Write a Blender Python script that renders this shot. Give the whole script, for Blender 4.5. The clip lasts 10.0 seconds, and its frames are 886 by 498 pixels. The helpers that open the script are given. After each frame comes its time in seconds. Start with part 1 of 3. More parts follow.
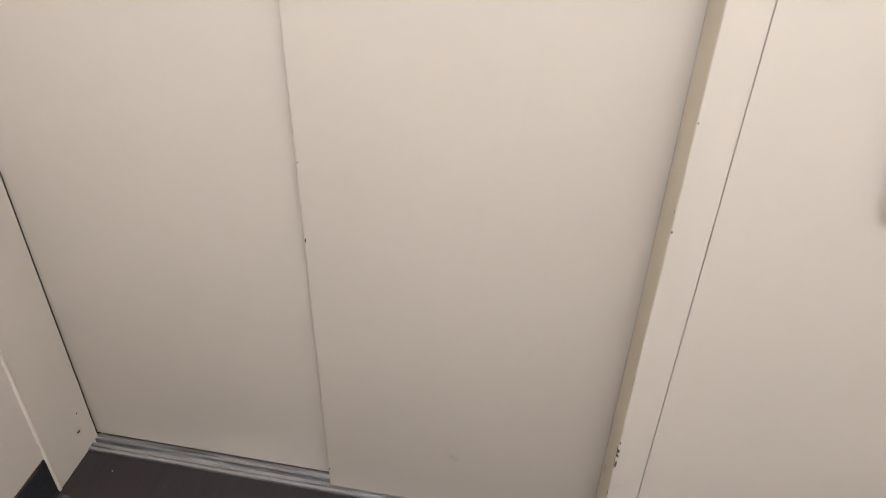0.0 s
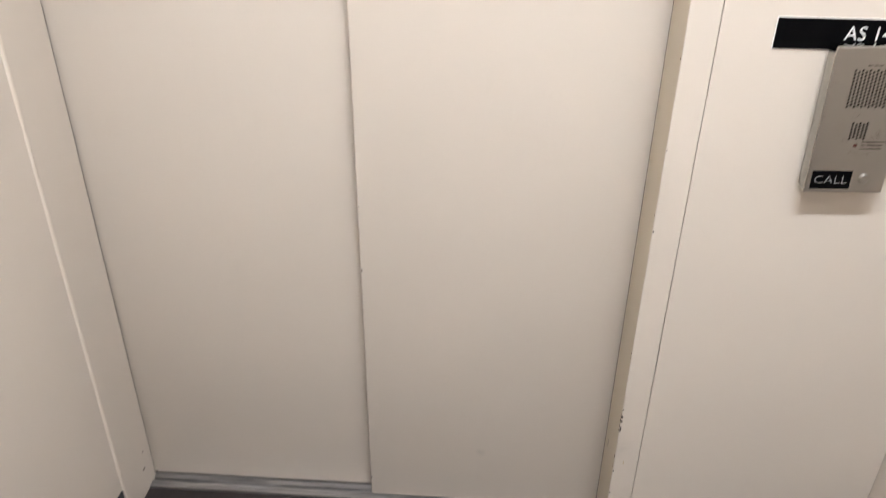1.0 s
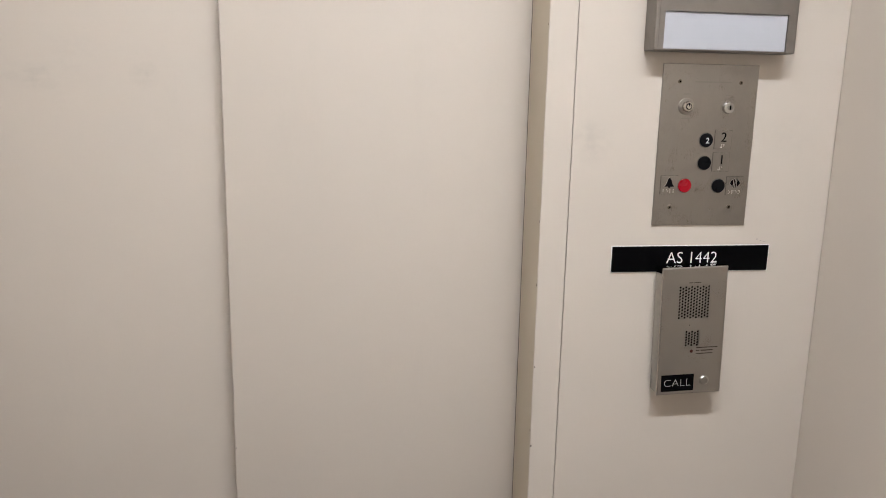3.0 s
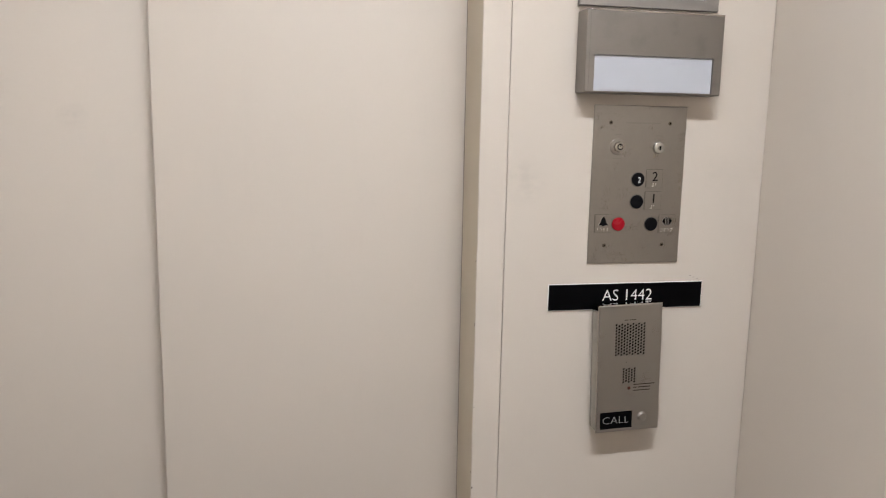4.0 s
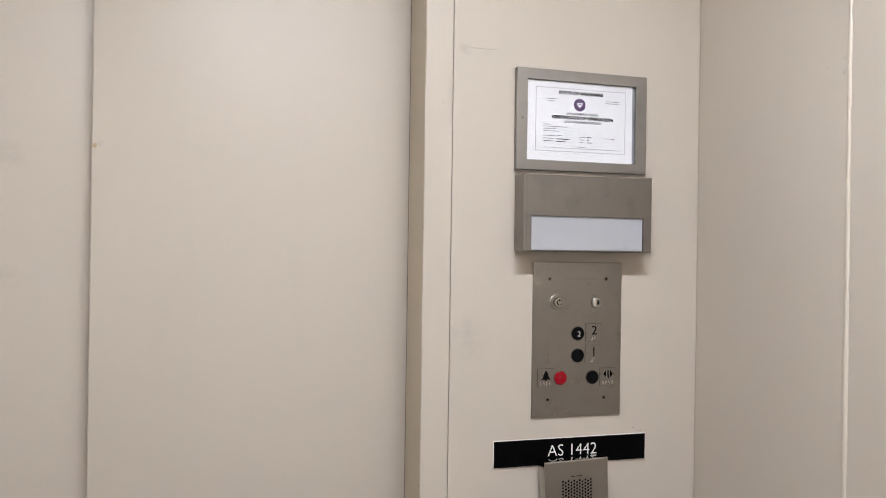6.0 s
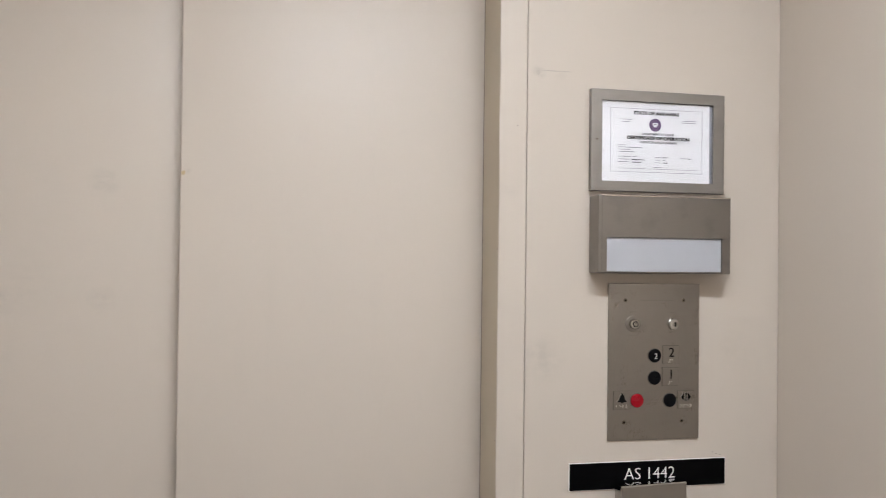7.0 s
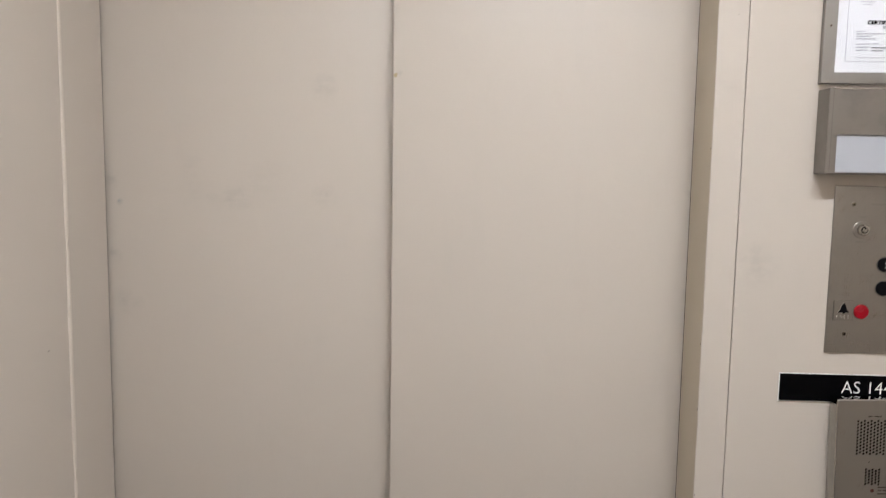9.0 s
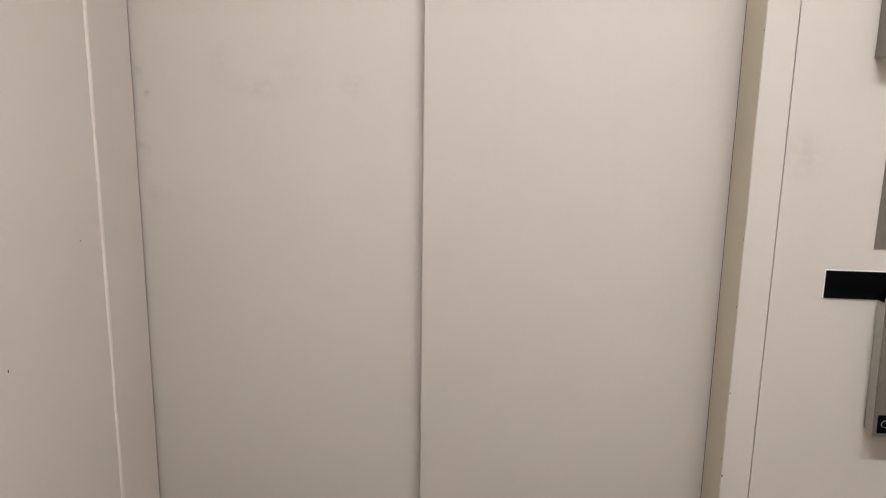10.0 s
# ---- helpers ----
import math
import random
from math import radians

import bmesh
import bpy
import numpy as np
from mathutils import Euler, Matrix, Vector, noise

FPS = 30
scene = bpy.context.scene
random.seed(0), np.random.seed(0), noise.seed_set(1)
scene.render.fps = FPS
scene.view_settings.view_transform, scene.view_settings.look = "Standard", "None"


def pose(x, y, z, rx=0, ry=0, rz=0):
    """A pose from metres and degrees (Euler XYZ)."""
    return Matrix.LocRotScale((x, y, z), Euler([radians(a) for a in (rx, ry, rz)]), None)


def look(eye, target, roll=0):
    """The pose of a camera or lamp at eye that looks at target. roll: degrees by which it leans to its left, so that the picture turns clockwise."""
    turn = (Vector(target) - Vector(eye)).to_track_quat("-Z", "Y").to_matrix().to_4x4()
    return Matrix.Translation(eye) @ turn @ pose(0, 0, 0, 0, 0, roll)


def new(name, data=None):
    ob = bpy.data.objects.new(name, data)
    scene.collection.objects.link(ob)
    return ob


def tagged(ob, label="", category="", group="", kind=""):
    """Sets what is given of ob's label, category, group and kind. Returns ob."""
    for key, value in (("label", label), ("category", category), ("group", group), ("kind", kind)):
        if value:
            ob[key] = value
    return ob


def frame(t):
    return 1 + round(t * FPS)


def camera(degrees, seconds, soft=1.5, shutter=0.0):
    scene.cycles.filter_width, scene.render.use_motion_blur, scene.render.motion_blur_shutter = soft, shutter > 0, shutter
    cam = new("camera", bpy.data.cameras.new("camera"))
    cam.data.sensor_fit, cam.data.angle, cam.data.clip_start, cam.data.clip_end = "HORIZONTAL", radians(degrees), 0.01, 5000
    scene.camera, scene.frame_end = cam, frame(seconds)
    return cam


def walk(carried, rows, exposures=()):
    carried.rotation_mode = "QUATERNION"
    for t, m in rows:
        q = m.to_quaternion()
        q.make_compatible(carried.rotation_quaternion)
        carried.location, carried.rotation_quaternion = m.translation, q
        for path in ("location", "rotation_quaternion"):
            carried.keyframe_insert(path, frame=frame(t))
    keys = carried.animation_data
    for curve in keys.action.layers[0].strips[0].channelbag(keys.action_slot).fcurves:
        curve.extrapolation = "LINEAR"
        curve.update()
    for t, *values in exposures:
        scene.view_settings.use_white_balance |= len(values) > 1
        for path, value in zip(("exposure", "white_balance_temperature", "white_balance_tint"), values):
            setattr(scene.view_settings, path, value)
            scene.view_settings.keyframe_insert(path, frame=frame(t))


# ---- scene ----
cam = camera(60.2, 10.0, soft=0.95, shutter=0.3)
PATH = [
    (0, (-0.143, -0.806, 1.33), (-0.416, 0.78, 0.144), 1.5),
    (0.2, (-0.15, -0.85, 1.355), (-0.396, 0.711, 0.129), 0.2),
    (0.3, (-0.147, -0.935, 1.346), (-0.39, 0.67, 0.179), 0.8),
    (0.5, (-0.169, -1.034, 1.352), (-0.381, 0.599, 0.217), 1.0),
    (0.7, (-0.191, -1.117, 1.368), (-0.395, 0.552, 0.285), 0.8),
    (1, (-0.287, -1.158, 1.411), (-0.388, 0.575, 0.417), 0.7),
    (1.2, (-0.374, -1.187, 1.424), (-0.296, 0.61, 0.55), 1.5),
    (1.3, (-0.389, -1.205, 1.423), (-0.253, 0.618, 0.613), 1.6),
    (1.5, (-0.393, -1.232, 1.418), (-0.127, 0.631, 0.741), 2.1),
    (1.8, (-0.368, -1.25, 1.411), (-0.026, 0.644, 0.866), 2.1),
    (2, (-0.373, -1.241, 1.408), (-0.004, 0.661, 0.913), 2.2),
    (2.2, (-0.362, -1.235, 1.415), (-0.024, 0.679, 0.946), 2.1),
    (3.3, (-0.347, -1.22, 1.411), (-0.046, 0.719, 1.027), 1.1),
    (3.5, (-0.334, -1.222, 1.418), (-0.017, 0.718, 1.048), 1.1),
    (4, (-0.321, -1.22, 1.425), (0.095, 0.71, 1.106), 1.1),
    (4.5, (-0.315, -1.228, 1.43), (0.185, 0.691, 1.174), 1.1),
    (4.8, (-0.316, -1.226, 1.437), (0.227, 0.7, 1.229), 0.9),
    (5, (-0.316, -1.222, 1.447), (0.237, 0.692, 1.271), 1.1),
    (5.3, (-0.304, -1.237, 1.472), (0.237, 0.686, 1.365), 0.9),
    (5.5, (-0.313, -1.232, 1.481), (0.243, 0.688, 1.414), 1.0),
    (5.7, (-0.317, -1.223, 1.478), (0.249, 0.695, 1.457), 0.9),
    (6.8, (-0.333, -1.228, 1.506), (0.106, 0.723, 1.524), 0.8),
    (7, (-0.338, -1.232, 1.504), (0.051, 0.73, 1.528), 0.7),
    (7.5, (-0.347, -1.235, 1.499), (-0.078, 0.747, 1.522), 0.9),
    (8, (-0.363, -1.242, 1.495), (-0.22, 0.753, 1.486), 0.8),
    (8.5, (-0.363, -1.251, 1.503), (-0.355, 0.746, 1.408), 0.8),
    (8.7, (-0.367, -1.251, 1.499), (-0.396, 0.7, 1.369), 0.8),
    (9, (-0.371, -1.245, 1.485), (-0.458, 0.741, 1.27), 0.9),
    (9.5, (-0.369, -1.227, 1.466), (-0.517, 0.737, 1.123), 0.8),
    (10, (-0.368, -1.218, 1.429), (-0.54, 0.732, 1.015), 0.9),
]
walk(cam, [(t, look(eye, target, roll)) for t, eye, target, roll in PATH],
     [(0, 0.80), (0.5, 0.88), (1, 0.88), (1.5, 0.58), (2, 0.37), (3.5, 0.22), (4.5, 0.13), (5.5, 0.03), (7.5, -0.07), (9, 0.01), (10, 0.14)])

# ---- light ----
world = bpy.data.worlds.new("dim_shaft")
scene.world = world
world.use_nodes = True
world.node_tree.nodes["Background"].inputs["Color"].default_value = (0.5, 0.5, 0.5, 1)
world.node_tree.nodes["Background"].inputs["Strength"].default_value = 0.02
LAMP_STRENGTH = 261.0
LAMP_COLOUR = (0.940, 0.975, 1.040, 1)

# ---- plan (metres; the panel wall with the controls is y = 0, its left edge x = 0) ----
LEFT, RIGHT, BACK, TOP = -1.055, 0.522, -1.75, 2.54
DOOR_TOP = 2.13
PANEL_R, PANEL_L = 0.113, 0.143      # faces of the two sliding panels
SEAM = -0.523
BASE_H = 0.108


# ---- materials ----
def material(name):
    m = bpy.data.materials.new(name)
    m.use_nodes = True
    return m, m.node_tree.nodes, m.node_tree.links, m.node_tree.nodes["Principled BSDF"]


def coords(nodes, links, scale=(1, 1, 1)):
    tc = nodes.new("ShaderNodeTexCoord")
    mp = nodes.new("ShaderNodeMapping")
    mp.inputs["Scale"].default_value = scale
    links.new(tc.outputs["Object"], mp.inputs["Vector"])
    return mp.outputs["Vector"]


def noise_tex(nodes, links, vec, scale, detail=3.0, rough=0.55):
    n = nodes.new("ShaderNodeTexNoise")
    n.inputs["Scale"].default_value = scale
    n.inputs["Detail"].default_value = detail
    n.inputs["Roughness"].default_value = rough
    links.new(vec, n.inputs["Vector"])
    return n.outputs["Fac"]


def ramp(nodes, links, fac, a, b, lo=0.3, hi=0.7):
    r = nodes.new("ShaderNodeMapRange")
    r.inputs["From Min"].default_value, r.inputs["From Max"].default_value = lo, hi
    r.inputs["To Min"].default_value, r.inputs["To Max"].default_value = a, b
    links.new(fac, r.inputs["Value"])
    return r.outputs["Result"]


def mix(nodes, links, fac, a, b, mode="MIX"):
    m = nodes.new("ShaderNodeMix")
    m.data_type, m.blend_type = "RGBA", mode
    for key, v in ((0, fac), (6, a), (7, b)):
        if isinstance(v, (int, float)):
            m.inputs[key].default_value = v
        elif isinstance(v, tuple):
            m.inputs[key].default_value = (*v, 1)
        else:
            links.new(v, m.inputs[key])
    return m.outputs[2]


def bump(nodes, links, height, strength, distance, shader):
    b = nodes.new("ShaderNodeBump")
    b.inputs["Strength"].default_value = strength
    b.inputs["Distance"].default_value = distance
    links.new(height, b.inputs["Height"])
    links.new(b.outputs["Normal"], shader.inputs["Normal"])


def math_node(nodes, links, op, a, b):
    m = nodes.new("ShaderNodeMath")
    m.operation = op
    for i, v in enumerate((a, b)):
        if isinstance(v, (int, float)):
            m.inputs[i].default_value = v
        else:
            links.new(v, m.inputs[i])
    return m.outputs[0]


def painted(name, colour, rough=0.42, smudges=(), orange=0.05):
    """Painted steel: slow tone drift, roller grain, and grey hand smudges at (x, y, z, radius, depth)."""
    m, nodes, links, p = material(name)
    vec = coords(nodes, links)
    drift = noise_tex(nodes, links, vec, 1.6, 4)
    grain = noise_tex(nodes, links, vec, 260, 2)
    dark = tuple(c * 0.965 for c in colour)
    col = mix(nodes, links, ramp(nodes, links, drift, 0, 1), colour, dark)
    col = mix(nodes, links, ramp(nodes, links, grain, 0, 0.2), col, tuple(c * 0.95 for c in colour))
    # faint rubbed dirt
    streak = noise_tex(nodes, links, coords(nodes, links, (9, 9, 2.2)), 1.3, 6, 0.7)
    col = mix(nodes, links, ramp(nodes, links, streak, 0, 0.10, 0.58, 0.78), col, (0.40, 0.37, 0.33))
    if smudges:
        warp = nodes.new("ShaderNodeTexNoise")
        warp.inputs["Scale"].default_value = 24
        warp.inputs["Detail"].default_value = 6
        links.new(vec, warp.inputs["Vector"])
        sub = nodes.new("ShaderNodeVectorMath")
        sub.operation = "MULTIPLY_ADD"
        links.new(warp.outputs["Color"], sub.inputs[0])
        sub.inputs[1].default_value = (0.035, 0.0, 0.035)
        links.new(vec, sub.inputs[2])
        patchy = ramp(nodes, links, noise_tex(nodes, links, coords(nodes, links, (1, 1, 1.6)), 42, 6, 0.6), 0.25, 1.7, 0.38, 0.64)
        for x, y, z, r, depth in smudges:
            dist = nodes.new("ShaderNodeVectorMath")
            dist.operation = "DISTANCE"
            links.new(sub.outputs[0], dist.inputs[0])
            dist.inputs[1].default_value = (x + 0.0175, y, z + 0.0175)
            f = ramp(nodes, links, dist.outputs["Value"], depth, 0.0, r * 0.2, r * 1.5)
            f = math_node(nodes, links, "MULTIPLY", f, patchy)
            col = mix(nodes, links, f, col, (0.30, 0.285, 0.26))
    links.new(col, p.inputs["Base Color"])
    links.new(ramp(nodes, links, drift, rough - 0.05, rough + 0.07), p.inputs["Roughness"])
    p.inputs["Specular IOR Level"].default_value = 0.4
    bump(nodes, links, grain, orange, 0.0006, p)
    return m


def brushed(name, colour, rough, stretch, dirt=0.0, clouds=0.22, streak=0.03):
    m, nodes, links, p = material(name)
    p.inputs["Metallic"].default_value = 1.0
    fine = noise_tex(nodes, links, coords(nodes, links, stretch), 110, 3)
    cloud = noise_tex(nodes, links, coords(nodes, links), 22, 4)
    col = mix(nodes, links, ramp(nodes, links, fine, 0, 1, 0.25, 0.75), colour, tuple(c * (1 - streak) for c in colour))
    col = mix(nodes, links, ramp(nodes, links, cloud, 0, clouds, 0.5, 0.8), col, tuple(c * 0.78 for c in colour))
    if dirt:
        grime = noise_tex(nodes, links, coords(nodes, links, (5, 90, 40)), 1.0, 5, 0.65)
        col = mix(nodes, links, ramp(nodes, links, grime, 0, dirt, 0.45, 0.62), col, (0.10, 0.095, 0.09))
    links.new(col, p.inputs["Base Color"])
    r = math_node(nodes, links, "ADD", ramp(nodes, links, fine, rough - 0.035, rough + 0.035), ramp(nodes, links, cloud, -0.03, 0.05))
    links.new(r, p.inputs["Roughness"])
    bump(nodes, links, fine, 0.02, 0.0001, p)
    return m


def plain(name, colour, rough=0.5, metal=0.0, grain=0.12, scale=90, gloss=0.5):
    m, nodes, links, p = material(name)
    n = noise_tex(nodes, links, coords(nodes, links), scale, 4)
    links.new(mix(nodes, links, ramp(nodes, links, n, 0, 1), colour, tuple(c * (1 - grain) for c in colour)), p.inputs["Base Color"])
    links.new(ramp(nodes, links, n, max(rough - 0.05, 0.02), rough + 0.05), p.inputs["Roughness"])
    p.inputs["Metallic"].default_value = metal
    p.inputs["Specular IOR Level"].default_value = gloss
    return m


CREAM = (0.560, 0.501, 0.437)
M_WALL = painted("cream_paint", CREAM)
M_FRONT = painted("cream_paint_return", CREAM, smudges=[
    (0.080, 0.0, 1.335, 0.032, 0.15), (0.430, 0.0, 1.350, 0.035, 0.06), (0.067, 0.0, 1.820, 0.010, 0.30), (0.030, 0.0, 1.70, 0.014, 0.05),
    (0.105, 0.0, 1.815, 0.008, 0.08)])
M_POST = painted("cream_paint_post", CREAM, smudges=[(0.012, 0.0, 0.30, 0.02, 0.12), (0.02, 0.0, 1.62, 0.02, 0.06), (0.03, 0.0, 0.16, 0.03, 0.10)])
M_DOOR_L = painted("cream_paint_far_leaf", CREAM, smudges=[
    (-1.033, PANEL_L, 1.413, 0.006, 0.40), (-0.854, PANEL_L, 1.427, 0.022, 0.07), (-0.648, PANEL_L, 1.426, 0.018, 0.15),
    (-1.028, PANEL_L, 1.222, 0.024, 0.17), (-0.897, PANEL_L, 1.480, 0.018, 0.06), (-0.650, PANEL_L, 1.626, 0.020, 0.16),
    (-0.763, PANEL_L, 1.455, 0.042, 0.05), (-0.895, PANEL_L, 1.445, 0.028, 0.06), (-0.815, PANEL_L, 1.425, 0.020, 0.16),
    (-1.046, PANEL_L, 1.452, 0.014, 0.24), (-1.045, PANEL_L, 1.31, 0.012, 0.20)])
M_DOOR_R = painted("cream_paint_near_leaf", CREAM, smudges=[(-0.513, PANEL_R, 1.647, 0.006, 0.2), (-0.27, PANEL_R, 0.16, 0.010, 0.18)])
M_REVEAL = painted("darker_olive_cream_paint", (0.505, 0.440, 0.342), rough=0.5, orange=0.2)
M_TRIM = painted("cream_gloss_bead", (0.64, 0.574, 0.497), rough=0.3)
M_STEEL = brushed("brushed_steel_upright", (0.352, 0.328, 0.302), 0.30, (30, 30, 0.8), clouds=0.4, streak=0.12)
M_STEEL_H = brushed("brushed_steel_level", (0.318, 0.299, 0.281), 0.52, (0.8, 30, 30))
M_STEEL_BOX = brushed("smudged_brushed_steel", (0.268, 0.248, 0.230), 0.42, (0.8, 30, 30), clouds=0.7)
M_STEEL_P = brushed("satin_steel", (0.378, 0.358, 0.331), 0.31, (30, 30, 6), clouds=0.04)
M_POLISH = plain("polished_steel", (0.43, 0.415, 0.39), 0.11, 1.0)
M_NICKEL = plain("nickel", (0.52, 0.49, 0.45), 0.20, 1.0)
M_BRAILLE = plain("bright_raised_steel", (0.88, 0.86, 0.83), 0.35, 1.0)
M_CHROME = plain("chrome", (0.60, 0.59, 0.57), 0.16, 1.0)
M_ALU = brushed("worn_aluminium", (0.66, 0.655, 0.66), 0.36, (0.6, 60, 60), 0.45)
M_BLACK = plain("black_vinyl", (0.026, 0.026, 0.029), 0.45, 0.0, 0.3, gloss=0.3)
# dark tone for the painted gap shade and for the leaf's bumper
M_GAP_BUMPER = plain("gap_shade_and_bumper", (0.15, 0.135, 0.115), 0.9)
M_TOE = plain("dusty_vinyl", (0.068, 0.068, 0.072), 0.55, 0.0, 0.4)
M_BUTTON = plain("black_button_plastic", (0.005, 0.005, 0.006), 0.30, gloss=0.06)
M_SIGN = plain("black_laminate", (0.0018, 0.0018, 0.0022), 0.2, gloss=0.05)
M_WHITE = plain("white_engraving", (0.82, 0.82, 0.80), 0.5)
M_GREYTXT = plain("pale_grey_engraving", (0.37, 0.37, 0.36), 0.5)
M_RED = plain("red_button_plastic", (0.31, 0.004, 0.013), 0.26, gloss=0.25)
M_LEDRED = plain("dull_red_lens", (0.085, 0.020, 0.014), 0.3)
M_INK = plain("black_ink", (0.004, 0.004, 0.005), 0.6, gloss=0.05)
M_DARKINK = plain("charcoal_ink", (0.07, 0.07, 0.08), 0.7, gloss=0.2)
M_GREYINK = plain("grey_ink", (0.24, 0.24, 0.27), 0.7, gloss=0.2)
M_ETCH = plain("etched_grey", (0.20, 0.185, 0.165), 0.5, 0.6)
M_EDGE = plain("plate_seam", (0.17, 0.157, 0.143), 0.45, 0.8)
M_PURPLE = plain("purple_ink", (0.10, 0.045, 0.14), 0.6)
M_PAPER = plain("white_paper", (0.80, 0.785, 0.80), 0.7, 0.0, 0.03, 30)
M_LENS = plain("white_acrylic", (0.425, 0.438, 0.475), 0.38, 0.0, 0.03, 20)
M_CAVITY = plain("dark_cavity", (0.002, 0.002, 0.002), 0.9, gloss=0.0)
M_CHIP = plain("bare_dark_steel", (0.06, 0.045, 0.035), 0.6)
M_TAN = plain("tan_undercoat", (0.46, 0.36, 0.22), 0.6)
M_SCREW = plain("bronzed_screw", (0.14, 0.115, 0.085), 0.4, 0.8)
M_NAVY = plain("blue_black_steel", (0.010, 0.011, 0.016), 0.4, 0.0, 0.4, 30)
M_CAULK = plain("white_caulk", (0.595, 0.532, 0.463), 0.5)
M_SCUFF = plain("rubbed_paint", (0.485, 0.438, 0.382), 0.6)
M_CRUMB = plain("pale_grit", (0.34, 0.31, 0.27), 0.8)
M_CEIL = plain("white_ceiling", (0.78, 0.76, 0.72), 0.6, 0.0, 0.04, 8)

# clear glass
M_GLASS, _n, _l, _p = material("clear_glass")
_p.inputs["Transmission Weight"].default_value = 1.0
_p.inputs["Roughness"].default_value = 0.02
_p.inputs["IOR"].default_value = 1.45

# floor covering: dark brown sheet with scuffs
M_FLOOR, _n, _l, _p = material("dark_brown_vinyl")
_v = coords(_n, _l)
_a, _b = noise_tex(_n, _l, _v, 3.0, 5), noise_tex(_n, _l, _v, 210, 3)
_c = mix(_n, _l, ramp(_n, _l, _a, 0, 1), (0.0188, 0.0126, 0.0132), (0.0136, 0.0094, 0.0100))
_c = mix(_n, _l, ramp(_n, _l, _b, 0, 0.5), _c, (0.033, 0.025, 0.0235))
_g = noise_tex(_n, _l, coords(_n, _l, (75, 5, 1)), 1.0, 4, 0.6)
_c = mix(_n, _l, ramp(_n, _l, _g, 0, 0.6, 0.5, 0.72), _c, (0.010, 0.0068, 0.0070))
_s = noise_tex(_n, _l, coords(_n, _l, (40, 3, 1)), 2.2, 5, 0.7)
_c = mix(_n, _l, ramp(_n, _l, _s, 0, 0.14, 0.60, 0.76), _c, (0.16, 0.135, 0.12))
_l.new(_c, _p.inputs["Base Color"])
_l.new(ramp(_n, _l, _a, 0.40, 0.55), _p.inputs["Roughness"])
bump(_n, _l, _b, 0.15, 0.0008, _p)

# landing floor: speckled terrazzo
M_TERRAZZO, _n, _l, _p = material("terrazzo")
_vor = _n.new("ShaderNodeTexVoronoi")
_vor.inputs["Scale"].default_value = 130
_l.new(coords(_n, _l), _vor.inputs["Vector"])
_l.new(mix(_n, _l, ramp(_n, _l, _vor.outputs["Color"], 0, 1), (0.55, 0.48, 0.42), (0.22, 0.16, 0.13)), _p.inputs["Base Color"])
_p.inputs["Roughness"].default_value = 0.35

M_LAMP, _n, _l, _p = material("lamp_diffuser")
_p.inputs["Base Color"].default_value = (0.8, 0.8, 0.8, 1)
_p.inputs["Emission Color"].default_value = LAMP_COLOUR
_p.inputs["Emission Strength"].default_value = LAMP_STRENGTH


# ---- mesh helpers ----
def root(name, at, label, category, group="", kind=""):
    ob = new(name)
    ob.empty_display_size = 0.05
    ob.location = at
    return tagged(ob, label, category, group, kind)


def origin(ob):
    p = Vector((0, 0, 0))
    while ob:
        p += ob.location
        ob = ob.parent
    return p


def part(name, bm, mat, parent=None, label="", smooth=False):
    """Links a bmesh, given in world metres, as one mesh object under its parent."""
    me = bpy.data.meshes.new(name)
    if parent:
        bmesh.ops.translate(bm, verts=bm.verts, vec=-origin(parent))
    bmesh.ops.recalc_face_normals(bm, faces=bm.faces)
    bm.to_mesh(me)
    bm.free()
    me.materials.append(mat)
    if smooth:
        for f in me.polygons:
            f.use_smooth = f.area < 2e-5 or max(abs(c) for c in f.normal) < 0.9995
        me.set_sharp_from_angle(angle=radians(35))
    ob = new(name, me)
    ob.parent = parent
    return tagged(ob, label) if label else ob


def box(x0, x1, y0, y1, z0, z1, bevel=0.0, seg=2, bm=None):
    bm = bm or bmesh.new()
    m = Matrix.Translation(((x0 + x1) / 2, (y0 + y1) / 2, (z0 + z1) / 2)) @ Matrix.Diagonal((x1 - x0, y1 - y0, z1 - z0, 1))
    vs = bmesh.ops.create_cube(bm, size=1, matrix=m)["verts"]
    if bevel:
        es = list({e for v in vs for e in v.link_edges})
        bmesh.ops.bevel(bm, geom=es, offset=bevel, segments=seg, profile=0.5, affect="EDGES")
    return bm


def lathe(x, z, rings, n=28, bm=None, y=0.0):
    """A round body on the axis through (x, z) along y; rings of (radius, y)."""
    bm = bm or bmesh.new()
    prev = None
    for r, dy in rings:
        ring = [bm.verts.new((x + r * math.cos(2 * math.pi * i / n), y + dy, z + r * math.sin(2 * math.pi * i / n))) for i in range(n)]
        if prev:
            for i in range(n):
                bm.faces.new((prev[i], prev[(i + 1) % n], ring[(i + 1) % n], ring[i]))
        else:
            bm.faces.new(ring)
        prev = ring
    bm.faces.new(prev)
    return bm


def prism(outline, y0, y1, bm=None):
    """A flat outline of (x, z) points given depth along y."""
    bm = bm or bmesh.new()
    a = [bm.verts.new((x, y0, z)) for x, z in outline]
    b = [bm.verts.new((x, y1, z)) for x, z in outline]
    n = len(a)
    bm.faces.new(a)
    bm.faces.new(b)
    for i in range(n):
        bm.faces.new((a[i], a[(i + 1) % n], b[(i + 1) % n], b[i]))
    return bm


